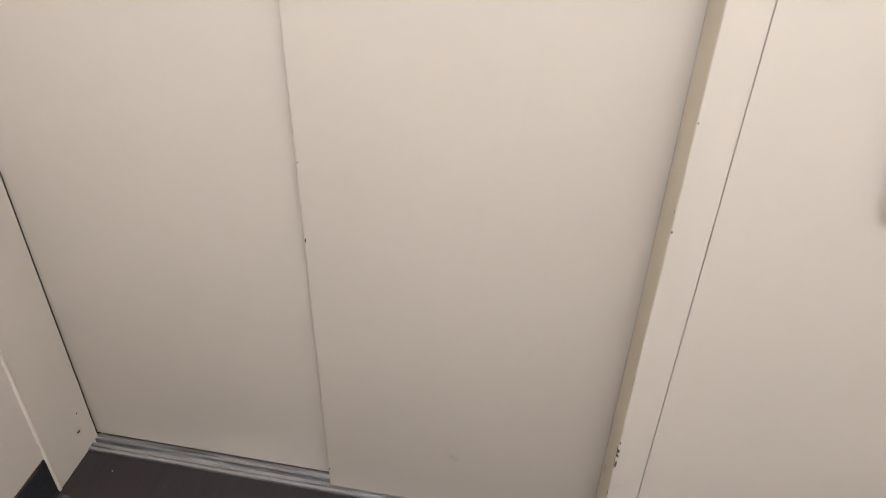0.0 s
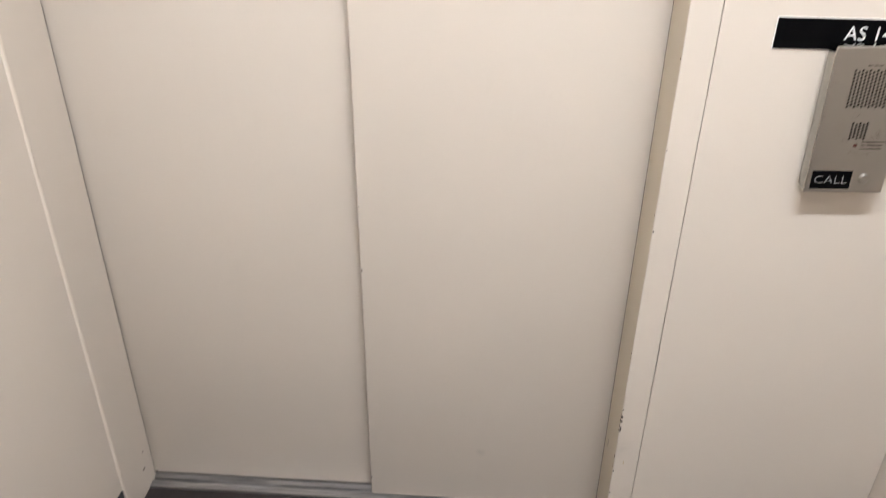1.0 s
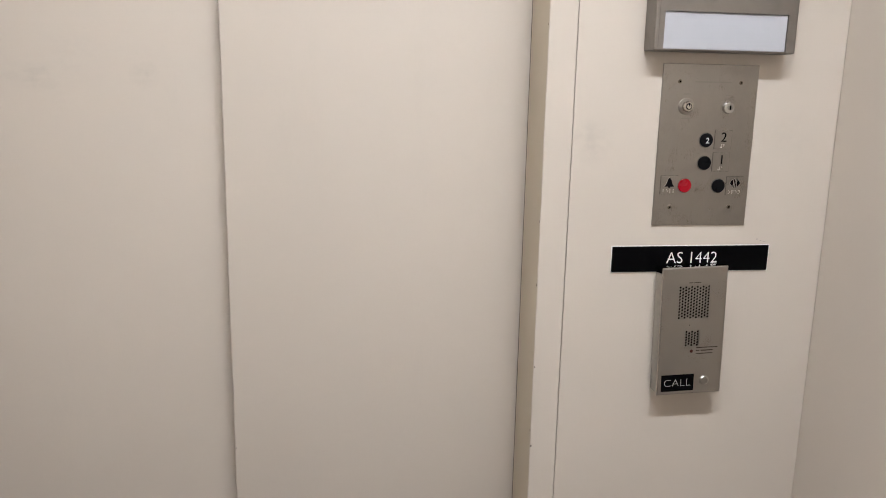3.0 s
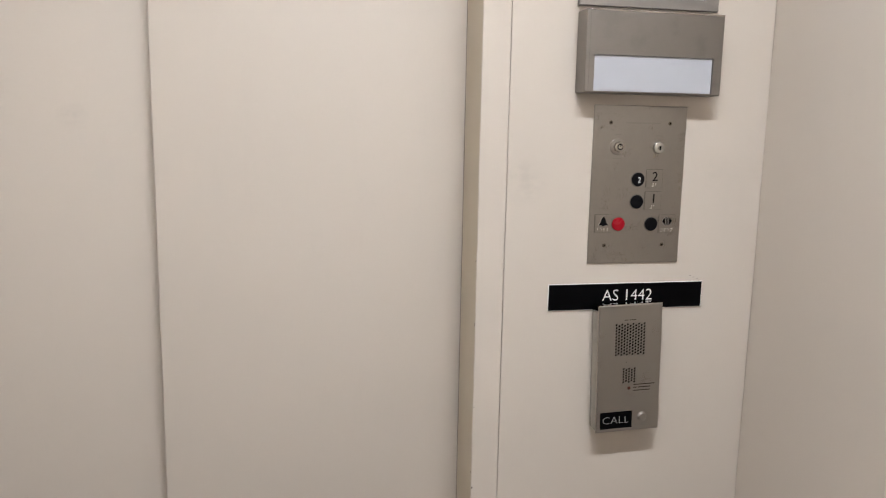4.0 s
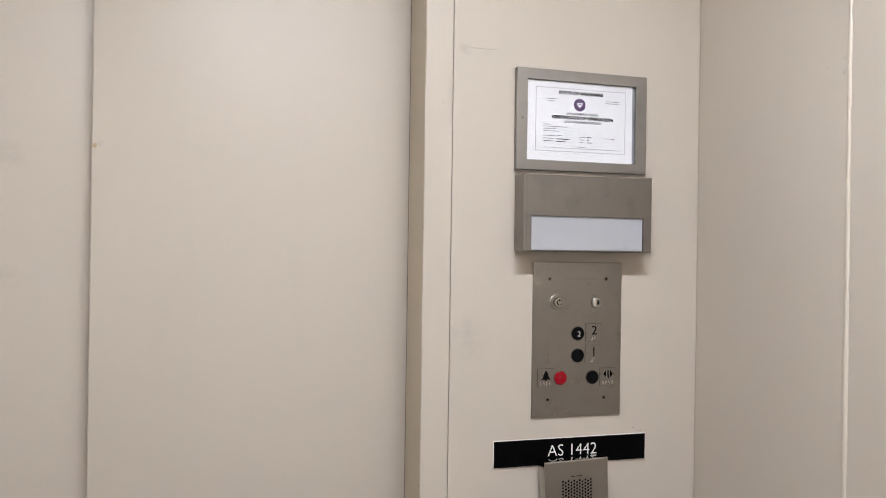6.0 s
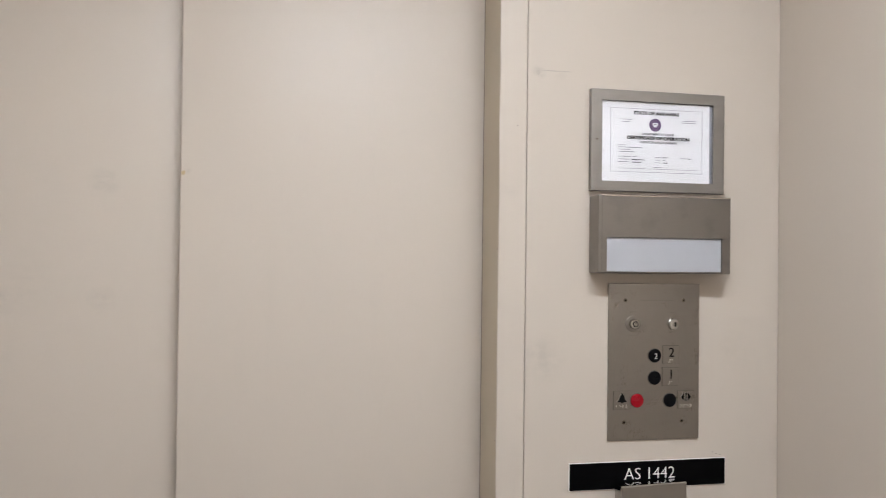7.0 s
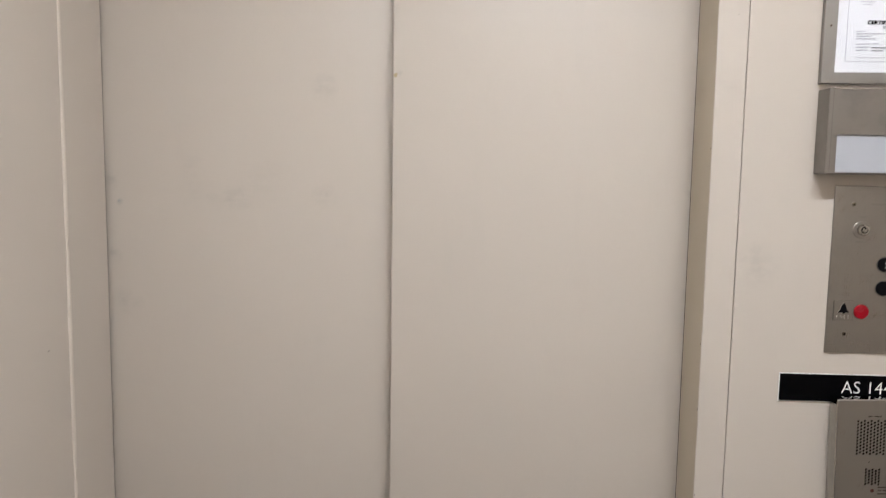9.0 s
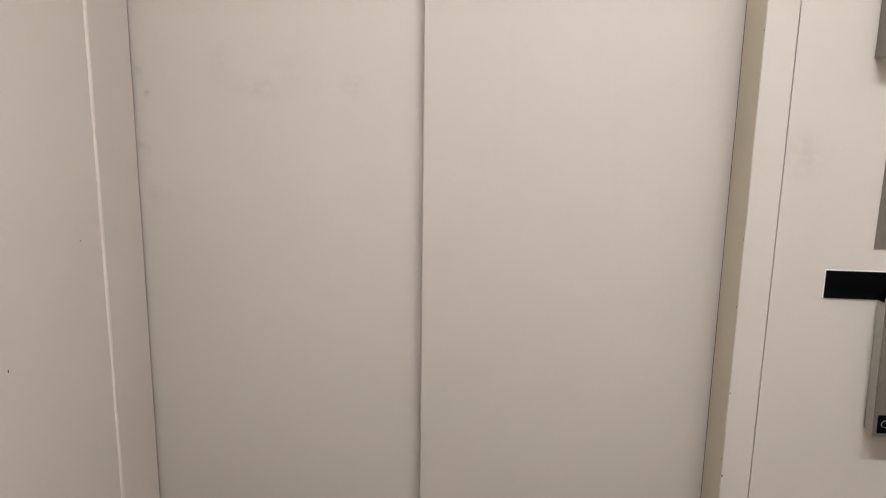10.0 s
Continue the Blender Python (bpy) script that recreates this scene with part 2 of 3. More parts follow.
def cut(bm, tool):
    """bm less tool, as a new bmesh."""
    obs = []
    for b in (bm, tool):
        bmesh.ops.recalc_face_normals(b, faces=b.faces)
        me = bpy.data.meshes.new("tmp")
        b.to_mesh(me)
        b.free()
        obs.append(new("tmp", me))
    mod = obs[0].modifiers.new("cut", "BOOLEAN")
    mod.object, mod.operation, mod.solver = obs[1], "DIFFERENCE", "EXACT"
    mod.use_self = False
    got = bpy.data.meshes.new_from_object(obs[0].evaluated_get(bpy.context.evaluated_depsgraph_get()))
    out = bmesh.new()
    out.from_mesh(got)
    for o in obs:
        bpy.data.objects.remove(o)
    return out


def lettering(body, x, z, height, y, depth=0.0006, width=None, bold=0.0, align="CENTER"):
    """Raised letters on an upright face: capitals of that height, their foot at z, facing -y."""
    cu = bpy.data.curves.new("letters", "FONT")
    cu.body, cu.align_x, cu.size = body, align, height / 0.73
    cu.extrude, cu.offset, cu.resolution_u = depth / 2, bold, 3
    ob = new("letters", cu)
    bpy.context.view_layer.update()
    me = bpy.data.meshes.new_from_object(ob.evaluated_get(bpy.context.evaluated_depsgraph_get()))
    bpy.data.objects.remove(ob)
    bm = bmesh.new()
    bm.from_mesh(me)
    bpy.data.meshes.remove(me)
    xs = [v.co.x for v in bm.verts]
    s = width / (max(xs) - min(xs)) if width else 1.0
    mid = (max(xs) + min(xs)) / 2 if align == "CENTER" else min(xs)
    for v in bm.verts:
        v.co = Vector((x + (v.co.x - mid) * s, y - depth / 2 - v.co.z, z + v.co.y))
    return bm


def bars(rows, y, depth=0.0003):
    """Small flat bars: (x0, x1, z, height)."""
    bm = bmesh.new()
    for x0, x1, z, h in rows:
        box(x0, x1, y - depth, y, z - h / 2, z + h / 2, bm=bm)
    return bm


def chip(x, y, z, w, h, seed, side="front"):
    """An uneven flake-shaped spot of bared metal, a hair proud of the paint."""
    rnd = random.Random(seed)
    bm = bmesh.new()
    n = 9
    pts = []
    for i in range(n):
        a = 2 * math.pi * i / n
        k = rnd.uniform(0.55, 1.0)
        pts.append((math.cos(a) * w / 2 * k, math.sin(a) * h / 2 * k))
    if side == "front":
        return prism([(x + u, z + v) for u, v in pts], y - 0.0004, y + 0.001, bm)
    prism([(u, z + v) for u, v in pts], -0.0004, 0.001, bm)
    for v in bm.verts:
        v.co = Vector((x + v.co.y * (1 if side == "left" else -1), y + v.co.x, v.co.z))
    return bm


# ---- the car: floor, walls, ceiling ----
floor = part("floor", box(LEFT - 0.02, RIGHT + 0.02, BACK - 0.02, 0.100, -0.05, 0.0), M_FLOOR)
tagged(floor, "dark brown vinyl floor of the lift car, scuffed and gritty", "floor", kind="structure")
ceiling = part("ceiling", box(LEFT - 0.06, RIGHT + 0.06, BACK - 0.06, 0.24, TOP, TOP + 0.04), M_CEIL)
tagged(ceiling, "plain white ceiling of the lift car", "ceiling", kind="structure")

wall_left = root("wall_left", (LEFT, 0, 0), "cream painted metal side wall with a vertical joint bead", "wall", kind="structure")
part("panel", box(LEFT - 0.04, LEFT, BACK, -0.0045, 0, TOP), M_WALL, wall_left)
part("front_post", box(LEFT - 0.04, LEFT - 0.0005, -0.0035, 0.1378, -0.02, TOP, 0.0015), M_WALL, wall_left)
wall_right = root("wall_right", (RIGHT, 0, 0), "cream painted metal side wall with a vertical joint bead", "wall", kind="structure")
part("front_panel", box(RIGHT, RIGHT + 0.04, -0.352, -0.0002, 0, TOP), M_WALL, wall_right)
part("panel", box(RIGHT - 0.0005, RIGHT + 0.04, BACK, -0.3535, 0, TOP), M_WALL, wall_right)
wall_back = part("wall_back", box(LEFT - 0.04, RIGHT + 0.04, BACK - 0.04, BACK, 0, TOP), M_WALL)
tagged(wall_back, "plain cream painted back wall of the lift car", "wall", kind="structure")


def bead(x, y, z0, z1, parent, seed):
    """Half-round joint bead with small dents along its run."""
    rnd = random.Random(seed)
    bm = bmesh.new()
    prev = None
    s = 1 if parent is wall_left else -1
    steps = 170
    for k in range(steps + 1):
        z = z0 + (z1 - z0) * k / steps
        r = (0.0046 if s > 0 else 0.0036) * (1 + 0.30 * noise.noise((seed * 1.7, 0.3, z * 4.2))) + rnd.uniform(-0.0003, 0.0003)
        if k % 27 == 3 * seed % 27:
            r *= 0.45
        side = 0.0007 * noise.noise((seed * 2.3, 5.1, z * 3.0))
        ring = [bm.verts.new((x + s * r * 0.8 * math.sin(a), y + side + r * math.cos(a), z)) for a in [math.pi * i / 8 for i in range(9)]]
        if prev:
            for i in range(8):
                bm.faces.new((prev[i], prev[i + 1], ring[i + 1], ring[i]))
        prev = ring
    return part("joint_bead", bm, M_TRIM, parent, "glossy cream joint bead", smooth=True)


bead(LEFT, -0.004, 0.003, TOP, wall_left, 3)
bead(RIGHT, -0.353, BASE_H, TOP, wall_right, 4)

# the front return: corner post, dark joint, control panel wall
wall_front = root("wall_front", (0, 0, 0), "cream painted return wall that carries the controls", "wall", kind="structure")


def painted_post():
    """A folded steel post whose thick paint leaves the leading edge slightly wavy."""
    bm = bmesh.new()
    prev, n = None, 170
    for k in range(n + 1):
        z = TOP * k / n
        a = 0.0013 * noise.noise((0.0, 3.1, z * 9)) + 0.0006 * noise.noise((2.0, 0.4, z * 37))
        b = 0.0006 * noise.noise((5.0, 1.1, z * 11))
        sect = [(0.0474, 0.03), (0.0474, 0.0008), (0.0466, 0.0), (0.0026 + a, 0.0), (0.0009 + a, 0.0006 + b), (a * 0.6, 0.0024 + b), (0.0, 0.105), (0.0474, 0.105)]
        ring = [bm.verts.new((x, y, z)) for x, y in sect]
        if prev:
            for i in range(8):
                bm.faces.new((prev[i], prev[(i + 1) % 8], ring[(i + 1) % 8], ring[i]))
        else:
            bm.faces.new(ring)
        prev = ring
    bm.faces.new(prev)
    return bm


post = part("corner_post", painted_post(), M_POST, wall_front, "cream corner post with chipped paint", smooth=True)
# the side face towards the doors is darker and yellower than the front
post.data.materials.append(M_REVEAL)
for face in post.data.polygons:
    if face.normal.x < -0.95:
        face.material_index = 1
# added dark strip that draws the shaded gap between post and leaf
part("gap_shade", box(0.0008, 0.030, 0.1055, 0.1118, 0.012, DOOR_TOP), M_GAP_BUMPER, wall_front, "dark strip in place of the shade in the gap beside the leaf")
part("panel", box(0.0486, RIGHT - 0.0004, 0.0, 0.03, 0.0, TOP, 0.0004), M_FRONT, wall_front)
part("joint_backing", box(0.03, RIGHT + 0.02, 0.0040, 0.10, 0.0, TOP), M_WALL, wall_front)
part("header", box(LEFT - 0.04, 0.03, 0.0, 0.10, DOOR_TOP, TOP), M_WALL, wall_front)

for i, (z, w, h) in enumerate([(0.797, 0.004, 0.006), (0.537, 0.004, 0.006), (0.528, 0.004, 0.005), (0.402, 0.004, 0.008), (0.384, 0.007, 0.012), (0.372, 0.006, 0.010),
                               (0.352, 0.005, 0.026), (0.276, 0.005, 0.009), (0.249, 0.004, 0.007), (0.238, 0.004, 0.008), (1.201, 0.003, 0.005), (1.091, 0.003, 0.007),
                               (0.945, 0.003, 0.004), (0.826, 0.003, 0.004), (1.52, 0.002, 0.004), (0.176, 0.004, 0.006)]):
    if i % 3 == 0 or h > 0.009:
        part("paint_chip", chip(0.0018, 0.0, z, w * 0.8, h * 0.8, i), M_CHIP, wall_front, "chip of bare dark steel")
    if i % 3 or h > 0.009:
        part("paint_chip", chip(0.0, 0.0030, z, w * 0.7, h, 100 + i, "left"), M_CHIP, wall_front, "chip of bare dark steel")
part("scrape", chip(0.0, 0.075, 0.245, 0.003, 0.030, 140, "left"), M_ETCH, wall_front, "grey vertical scrape")
part("scuff", chip(0.098, 0.0, 1.8238, 0.062, 0.0030, 143), M_SCUFF, wall_front, "pale rubbed scuff")
part("scuff", chip(0.0665, 0.0, 1.8195, 0.010, 0.010, 144), M_SCUFF, wall_front, "pale rubbed scuff")
part("scrape", chip(0.019, 0.0, 0.262, 0.003, 0.014, 141), M_TAN, wall_front, "tan scrape")
part("paint_chip", chip(0.022, 0.0, 0.155, 0.007, 0.003, 31), M_GREYINK, wall_front, "grey scrape")
part("paint_chip", chip(0.0315, 0.0, 1.728, 0.0018, 0.0018, 32), M_CHIP, wall_front, "chip of bare dark steel")
for i, (y, z, w, h) in enumerate([(0.093, 0.067, 0.010, 0.008), (-0.070, 1.179, 0.004, 0.003), (-0.273, 1.034, 0.003, 0.007), (0.105, 0.11, 0.004, 0.006)]):
    part("paint_chip", chip(LEFT, y, z, w, h, 40 + i, "right"), M_CHIP, wall_left, "chip of bare dark steel")
for i, (y, z, w, h) in enumerate([(-0.342, 1.742, 0.004, 0.010), (-0.344, 1.762, 0.003, 0.006), (-0.362, 1.757, 0.010, 0.002), (-0.31, 1.755, 0.003, 0.003)]):
    part("paint_chip", chip(RIGHT, y, z, w, h, 50 + i, "left"), M_SCUFF, wall_right, "grey scuff")


def caulk_band():
    """Old paint and caulk built up above the skirting, its upper edge a ragged ledge that thins out along the wall."""
    rnd = random.Random(8)
    bm = bmesh.new()
    prev, n, z = None, 120, 0.153
    for k in range(n + 1):
        x = 0.0495 + (RIGHT - 0.004 - 0.0495) * k / n
        z += rnd.uniform(-0.0016, 0.0016) + (0.152 + 0.003 * noise.noise((x * 22, 1.0, 0.0)) - z) * 0.3
        if rnd.random() < 0.06:
            z += rnd.choice((-0.004, 0.004))
        thick = 0.0001 + 0.0019 * max(0.0, min(1.0, (x - 0.085) / 0.03, (0.285 - x) / 0.03)) * (0.75 + 0.5 * noise.noise((x * 40, 4.2, 0.0)))
        low = BASE_H + 0.001 + 0.0015 * noise.noise((x * 30, 7.0, 0.0))
        ring = [bm.verts.new(c) for c in ((x, 0.001, low), (x, -0.0012, low), (x, -0.0003 - thick * 0.4, (low + z) / 2), (x, -thick, z - 0.001), (x, -thick * 0.9, z), (x, 0.001, z + 0.0006))]
        if prev:
            for i in range(5):
                bm.faces.new((prev[i], prev[i + 1], ring[i + 1], ring[i]))
        prev = ring
    return part("caulk_band", bm, M_CAULK, wall_front, "ragged ledge of old caulk and paint")


caulk_band()


# skirting with a coved toe
def skirting(run0, run1, at, axis, sign):
    """A skirting from run0 to run1 on the face at; sign points into the car."""
    prof = [(0.0, 0.0), (0.016, 0.0), (0.015, 0.003), (0.008, 0.007), (0.0045, 0.016), (0.004, BASE_H - 0.002), (0.003, BASE_H), (0.0, BASE_H)]
    bm = bmesh.new()
    ends = []
    for r in (run0, run1):
        ends.append([bm.verts.new((at + sign * d, r, z) if axis == "x" else (r, at + sign * d, z)) for d, z in prof])
    for i in range(len(prof)):
        j = (i + 1) % len(prof)
        bm.faces.new((ends[0][i], ends[0][j], ends[1][j], ends[1][i]))
    bm.faces.new(ends[0])
    bm.faces.new(ends[1])
    return bm


for ob in (part("baseboard", skirting(BACK, -0.012, LEFT, "x", 1), M_BLACK), part("baseboard", skirting(BACK, -0.018, RIGHT, "x", -1), M_BLACK),
           part("baseboard", skirting(0.051, RIGHT - 0.001, 0.0, "y", -1), M_BLACK), part("baseboard", skirting(LEFT + 0.018, RIGHT - 0.018, BACK, "y", 1), M_BLACK)):
    tagged(ob, "black vinyl skirting with a coved toe", "baseboard", kind="structure")

toe = bmesh.new()
ends = []
for y in (BACK + 0.02, -0.013):
    ends.append([toe.verts.new((LEFT + d, y, z)) for d, z in ((0.014, 0.0003), (0.030, 0.0003), (0.0295, 0.0022), (0.014, 0.0034))])
for i in range(4):
    toe.faces.new((ends[0][i], ends[0][(i + 1) % 4], ends[1][(i + 1) % 4], ends[1][i]))
toe.faces.new(ends[0])
toe.faces.new(ends[1])
tagged(part("trim", toe, M_TOE), "dusty grey vinyl toe strip along the skirting", "trim", kind="structure")

# ---- sliding doors, closed ----
def leaf(x0, x1, y, name, mat, label):
    ob = root(name, ((x0 + x1) / 2, y, 0), label, "door", "sliding lift doors", "structure")
    ob.location = (0, 0, 0)
    part("leaf", box(x0, x1, y, y + 0.024, 0.0072, DOOR_TOP + 0.02, 0.0022, 3), mat, ob, smooth=True)
    return ob


door_1 = leaf(-1.0592, -0.47, PANEL_L, "door_1", M_DOOR_L, "closed cream painted steel door leaf with hand smudges")
door_2 = leaf(SEAM, 0.06, PANEL_R, "door_2", M_DOOR_R, "closed cream painted steel door leaf overlapping the other")
part("bumper", box(-1.0640, -1.0594, PANEL_L + 0.002, PANEL_L + 0.020, 0.012, DOOR_TOP), M_GAP_BUMPER, door_1, "black rubber edge bumper")
part("paint_chip", chip(SEAM + 0.005, PANEL_R, 1.6425, 0.010, 0.009, 67), M_TAN, door_2, "tan chip of undercoat")
part("paint_chip", chip(SEAM + 0.0025, PANEL_R, 0.625, 0.003, 0.012, 62), M_CHIP, door_2, "chip of bare steel")
part("paint_chip", chip(SEAM + 0.0025, PANEL_R, 0.765, 0.0025, 0.004, 63), M_CHIP, door_2, "chip of bare steel")
part("paint_chip", chip(SEAM + 0.002, PANEL_R, 0.06, 0.003, 0.008, 64), M_CHIP, door_2, "chip of bare steel")
part("paint_chip", chip(SEAM + 0.003, PANEL_R, 1.586, 0.002, 0.004, 65), M_GREYTXT, door_2, "grey scrape")
part("paint_chip", chip(-1.034, PANEL_L, 1.413, 0.0050, 0.0065, 66), M_GREYTXT, door_1, "grey scuff")

# ---- sill with its tracks ----
def strip(prof, x0, x1, bottom):
    bm = bmesh.new()
    pts = [(prof[0][0], bottom)] + prof + [(prof[-1][0], bottom)]
    a = [bm.verts.new((x0, y, z)) for y, z in pts]
    b = [bm.verts.new((x1, y, z)) for y, z in pts]
    for i in range(len(pts)):
        j = (i + 1) % len(pts)
        bm.faces.new((a[i], a[j], b[j], b[i]))
    bm.faces.new(a)
    bm.faces.new(b)
    return bm


def ridges(y0, y1, n, top=0.004, low=0.001):
    prof = []
    w = (y1 - y0) / n
    for i in range(n):
        y = y0 + i * w
        prof += [(y, low), (y + w * 0.22, top), (y + w * 0.70, top), (y + w * 0.92, low)]
    return prof


sill_profile = [(0.100, 0.000), (0.101, 0.004), (0.107, 0.004), (0.108, 0.000), (0.1105, 0.000), (0.1115, 0.004), (0.118, 0.004), (0.119, -0.007), (0.127, -0.007),
                (0.128, 0.004), (0.1335, 0.004), (0.1345, 0.000), (0.137, 0.000), (0.138, 0.004), (0.143, 0.004), (0.144, -0.007), (0.160, -0.007), (0.161, 0.004)]
sill_profile += ridges(0.163, 0.220, 5)
sill = part("sill", strip(sill_profile, LEFT - 0.005, 0.06, -0.05), M_ALU)
tagged(sill, "worn grooved aluminium door sill of the lift car", "door sill", kind="structure")

# ---- landing side, behind the doors ----
landing_sill = part("landing_sill", strip(ridges(0.250, 0.385, 8), LEFT - 0.04, 0.06, -0.05), M_ALU)
tagged(landing_sill, "grooved aluminium sill at the landing", "door sill", kind="structure")
jamb = root("door_jamb", (LEFT, 0.27, 0), "blue-black steel strike jamb with a stepped profile", "door jamb", kind="structure")
part("strike", box(LEFT - 0.10, LEFT - 0.012, 0.180, 0.252, -0.03, DOOR_TOP, 0.003), M_NAVY, jamb)
part("return", box(LEFT - 0.10, LEFT - 0.002, 0.256, 0.330, -0.03, DOOR_TOP, 0.003), M_NAVY, jamb)
part("rear_stop", box(LEFT - 0.10, LEFT + 0.010, 0.334, 0.385, 0.005, DOOR_TOP, 0.003), M_NAVY, jamb)
wall_landing = root("wall_landing", (0, 0.4, 0), "beige painted entrance wall at the landing", "wall", kind="structure")
part("left_cheek", box(LEFT - 0.14, LEFT + 0.004, 0.390, 0.72, 0.0, 2.4), M_WALL, wall_landing)
part("right_cheek", box(0.065, 0.20, 0.12, 0.72, -0.05, 2.4), M_WALL, wall_landing)
part("lintel", box(LEFT - 0.14, 0.20, 0.19, 0.72, DOOR_TOP + 0.03, 2.4), M_WALL, wall_landing)
part("far_wall", box(LEFT - 0.6, 0.8, 2.0, 2.05, 0.0, 2.4), M_WALL, wall_landing)
part("side_wall", box(LEFT - 0.65, LEFT - 0.6, 0.39, 2.05, 0.0, 2.4), M_WALL, wall_landing)
part("side_wall", box(0.8, 0.85, 0.39, 2.05, 0.0, 2.4), M_WALL, wall_landing)
part("return_wall", box(LEFT - 0.65, LEFT - 0.14, 0.39, 0.44, 0.0, 2.4), M_WALL, wall_landing)
part("return_wall", box(0.20, 0.85, 0.39, 0.44, 0.0, 2.4), M_WALL, wall_landing)
landing_ceiling = part("ceiling", box(LEFT - 0.65, 0.85, 0.19, 2.05, 2.4, 2.44), M_CEIL)
tagged(landing_ceiling, "plain white ceiling of the landing", "ceiling", kind="structure")
ground = part("landing_floor", box(LEFT - 0.6, 0.8, 0.392, 2.0, -0.05, 0.002), M_TERRAZZO)
tagged(ground, "speckled terrazzo floor of the landing", "floor", kind="structure")

# ---- ceiling lamp ----
lamp = root("ceiling_light", (-0.14, -1.03, TOP), "slim white ceiling light with a glowing diffuser", "ceiling light")
LX0, LX1, LY0, LY1 = -0.62, 0.34, -1.053, -1.007
tray = cut(box(LX0 - 0.015, LX1 + 0.015, LY0 - 0.015, LY1 + 0.015, TOP - 0.05, TOP, 0.003), box(LX0, LX1, LY0, LY1, TOP - 0.08, TOP - 0.01))
part("housing", tray, M_CEIL, lamp)
part("diffuser", box(LX0, LX1, LY0, LY1, TOP - 0.043, TOP - 0.037), M_LAMP, lamp)

# ---- certificate in its frame ----
CX0, CX1, CZ0, CZ1 = 0.158, 0.406, 1.6220, 1.7960
OX0, OX1, OZ0, OZ1 = 0.1775, 0.3845, 1.6395, 1.7775
cert = root("certificate_frame", (0.282, 0, CZ0), "brushed steel frame holding a white printed certificate", "picture frame")
frame_bm = cut(box(CX0, CX1, -0.012, -0.0005, CZ0, CZ1, 0.0012), box(OX0, OX1, -0.03, 0.02, OZ0, OZ1))
part("border", frame_bm, M_STEEL_H, cert)
part("backing", box(OX0 + 0.0002, OX1 - 0.0002, -0.0070, -0.0006, OZ0 + 0.0002, OZ1 - 0.0002), M_GREYINK, cert)
for i, (x, z) in enumerate([(0.168, 1.7100)]):
    part("screw", lathe(x, z, [(0.0016, -0.0115), (0.0016, -0.0128), (0.0010, -0.0132)], 12), M_SCREW, cert)
PX0, PX1, PZ0, PZ1 = OX0 + 0.0003, OX1 - 0.0055, OZ0 + 0.0004, OZ1 - 0.0008
sheet_bm = bmesh.new()
bmesh.ops.create_grid(sheet_bm, x_segments=24, y_segments=16, size=0.5)
for v in sheet_bm.verts:
    u, w = v.co.x + 0.5, v.co.y + 0.5
    v.co = Vector((PX0 + (PX1 - PX0) * u, -0.0080 + 0.0003 * math.sin(5 * u + 3 * w), PZ0 + (PZ1 - PZ0) * w))
back = bmesh.ops.extrude_face_region(sheet_bm, geom=list(sheet_bm.faces))["geom"]
bmesh.ops.translate(sheet_bm, verts=[g for g in back if isinstance(g, bmesh.types.BMVert)], vec=(0, 0.0002, 0))
sheet = part("certificate", sheet_bm, M_PAPER, cert, "white certificate with black print and a purple seal")
PW, PH, PY = OX1 - OX0, OZ1 - OZ0, -0.0086


def pu(u):
    return OX0 + PW * u


def pv(v):
    return OZ1 - PH * v


part("heading", lettering("STATE OF ARKANSAS", pu(0.487), pv(0.158), 0.0056, PY, 0.0002, PW * 0.41, 0.00042), M_INK, sheet)
part("department_line", lettering("DEPARTMENT OF LABOR", pu(0.505), pv(0.413), 0.0040, PY, 0.0002, PW * 0.285, 0.00016), M_DARKINK, sheet)
part("title", lettering("CERTIFICATE OF OPERATION", pu(0.505), pv(0.468), 0.0056, PY, 0.0002, PW * 0.565, 0.00040), M_INK, sheet)
part("division_line", lettering("ELEVATOR SAFETY DIVISION", pu(0.507), pv(0.516), 0.0040, PY, 0.0002, PW * 0.335, 0.00016), M_DARKINK, sheet)
part("seal", lathe(pu(0.476), pv(0.283), [(0.0112, PY), (0.0112, PY - 0.0002)], 32), M_PURPLE, sheet, "round purple seal")
part("seal_emblem", prism([(pu(0.476) + x, pv(0.283) + z) for x, z in ((-0.0050, 0.0036), (0.0050, 0.0036), (0.0050, -0.0004), (0.0030, -0.0004), (0.0022, -0.0040),
                                                                     (-0.0022, -0.0040), (-0.0030, -0.0004), (-0.0050, -0.0004))], PY - 0.0002, PY - 0.0004), M_PAPER, sheet, "pale emblem")
part("seal_mark", bars([(pu(0.476) - 0.0025, pu(0.476) + 0.0025, pv(0.283) + 0.0012, 0.0016)], PY - 0.0004), M_PURPLE, sheet)
t = 0.0006
part("printed_border", bars([(pu(0.078), pu(0.905), pv(0.088), t), (pu(0.078), pu(0.905), pv(0.878), t), (pu(0.150), pu(0.865), pv(0.835), t),
                             (pu(0.078), pu(0.078) + t, pv(0.483), PH * 0.79), (pu(0.905) - t, pu(0.905), pv(0.483), PH * 0.79)], PY, 0.0002), M_GREYINK, sheet)
small = []
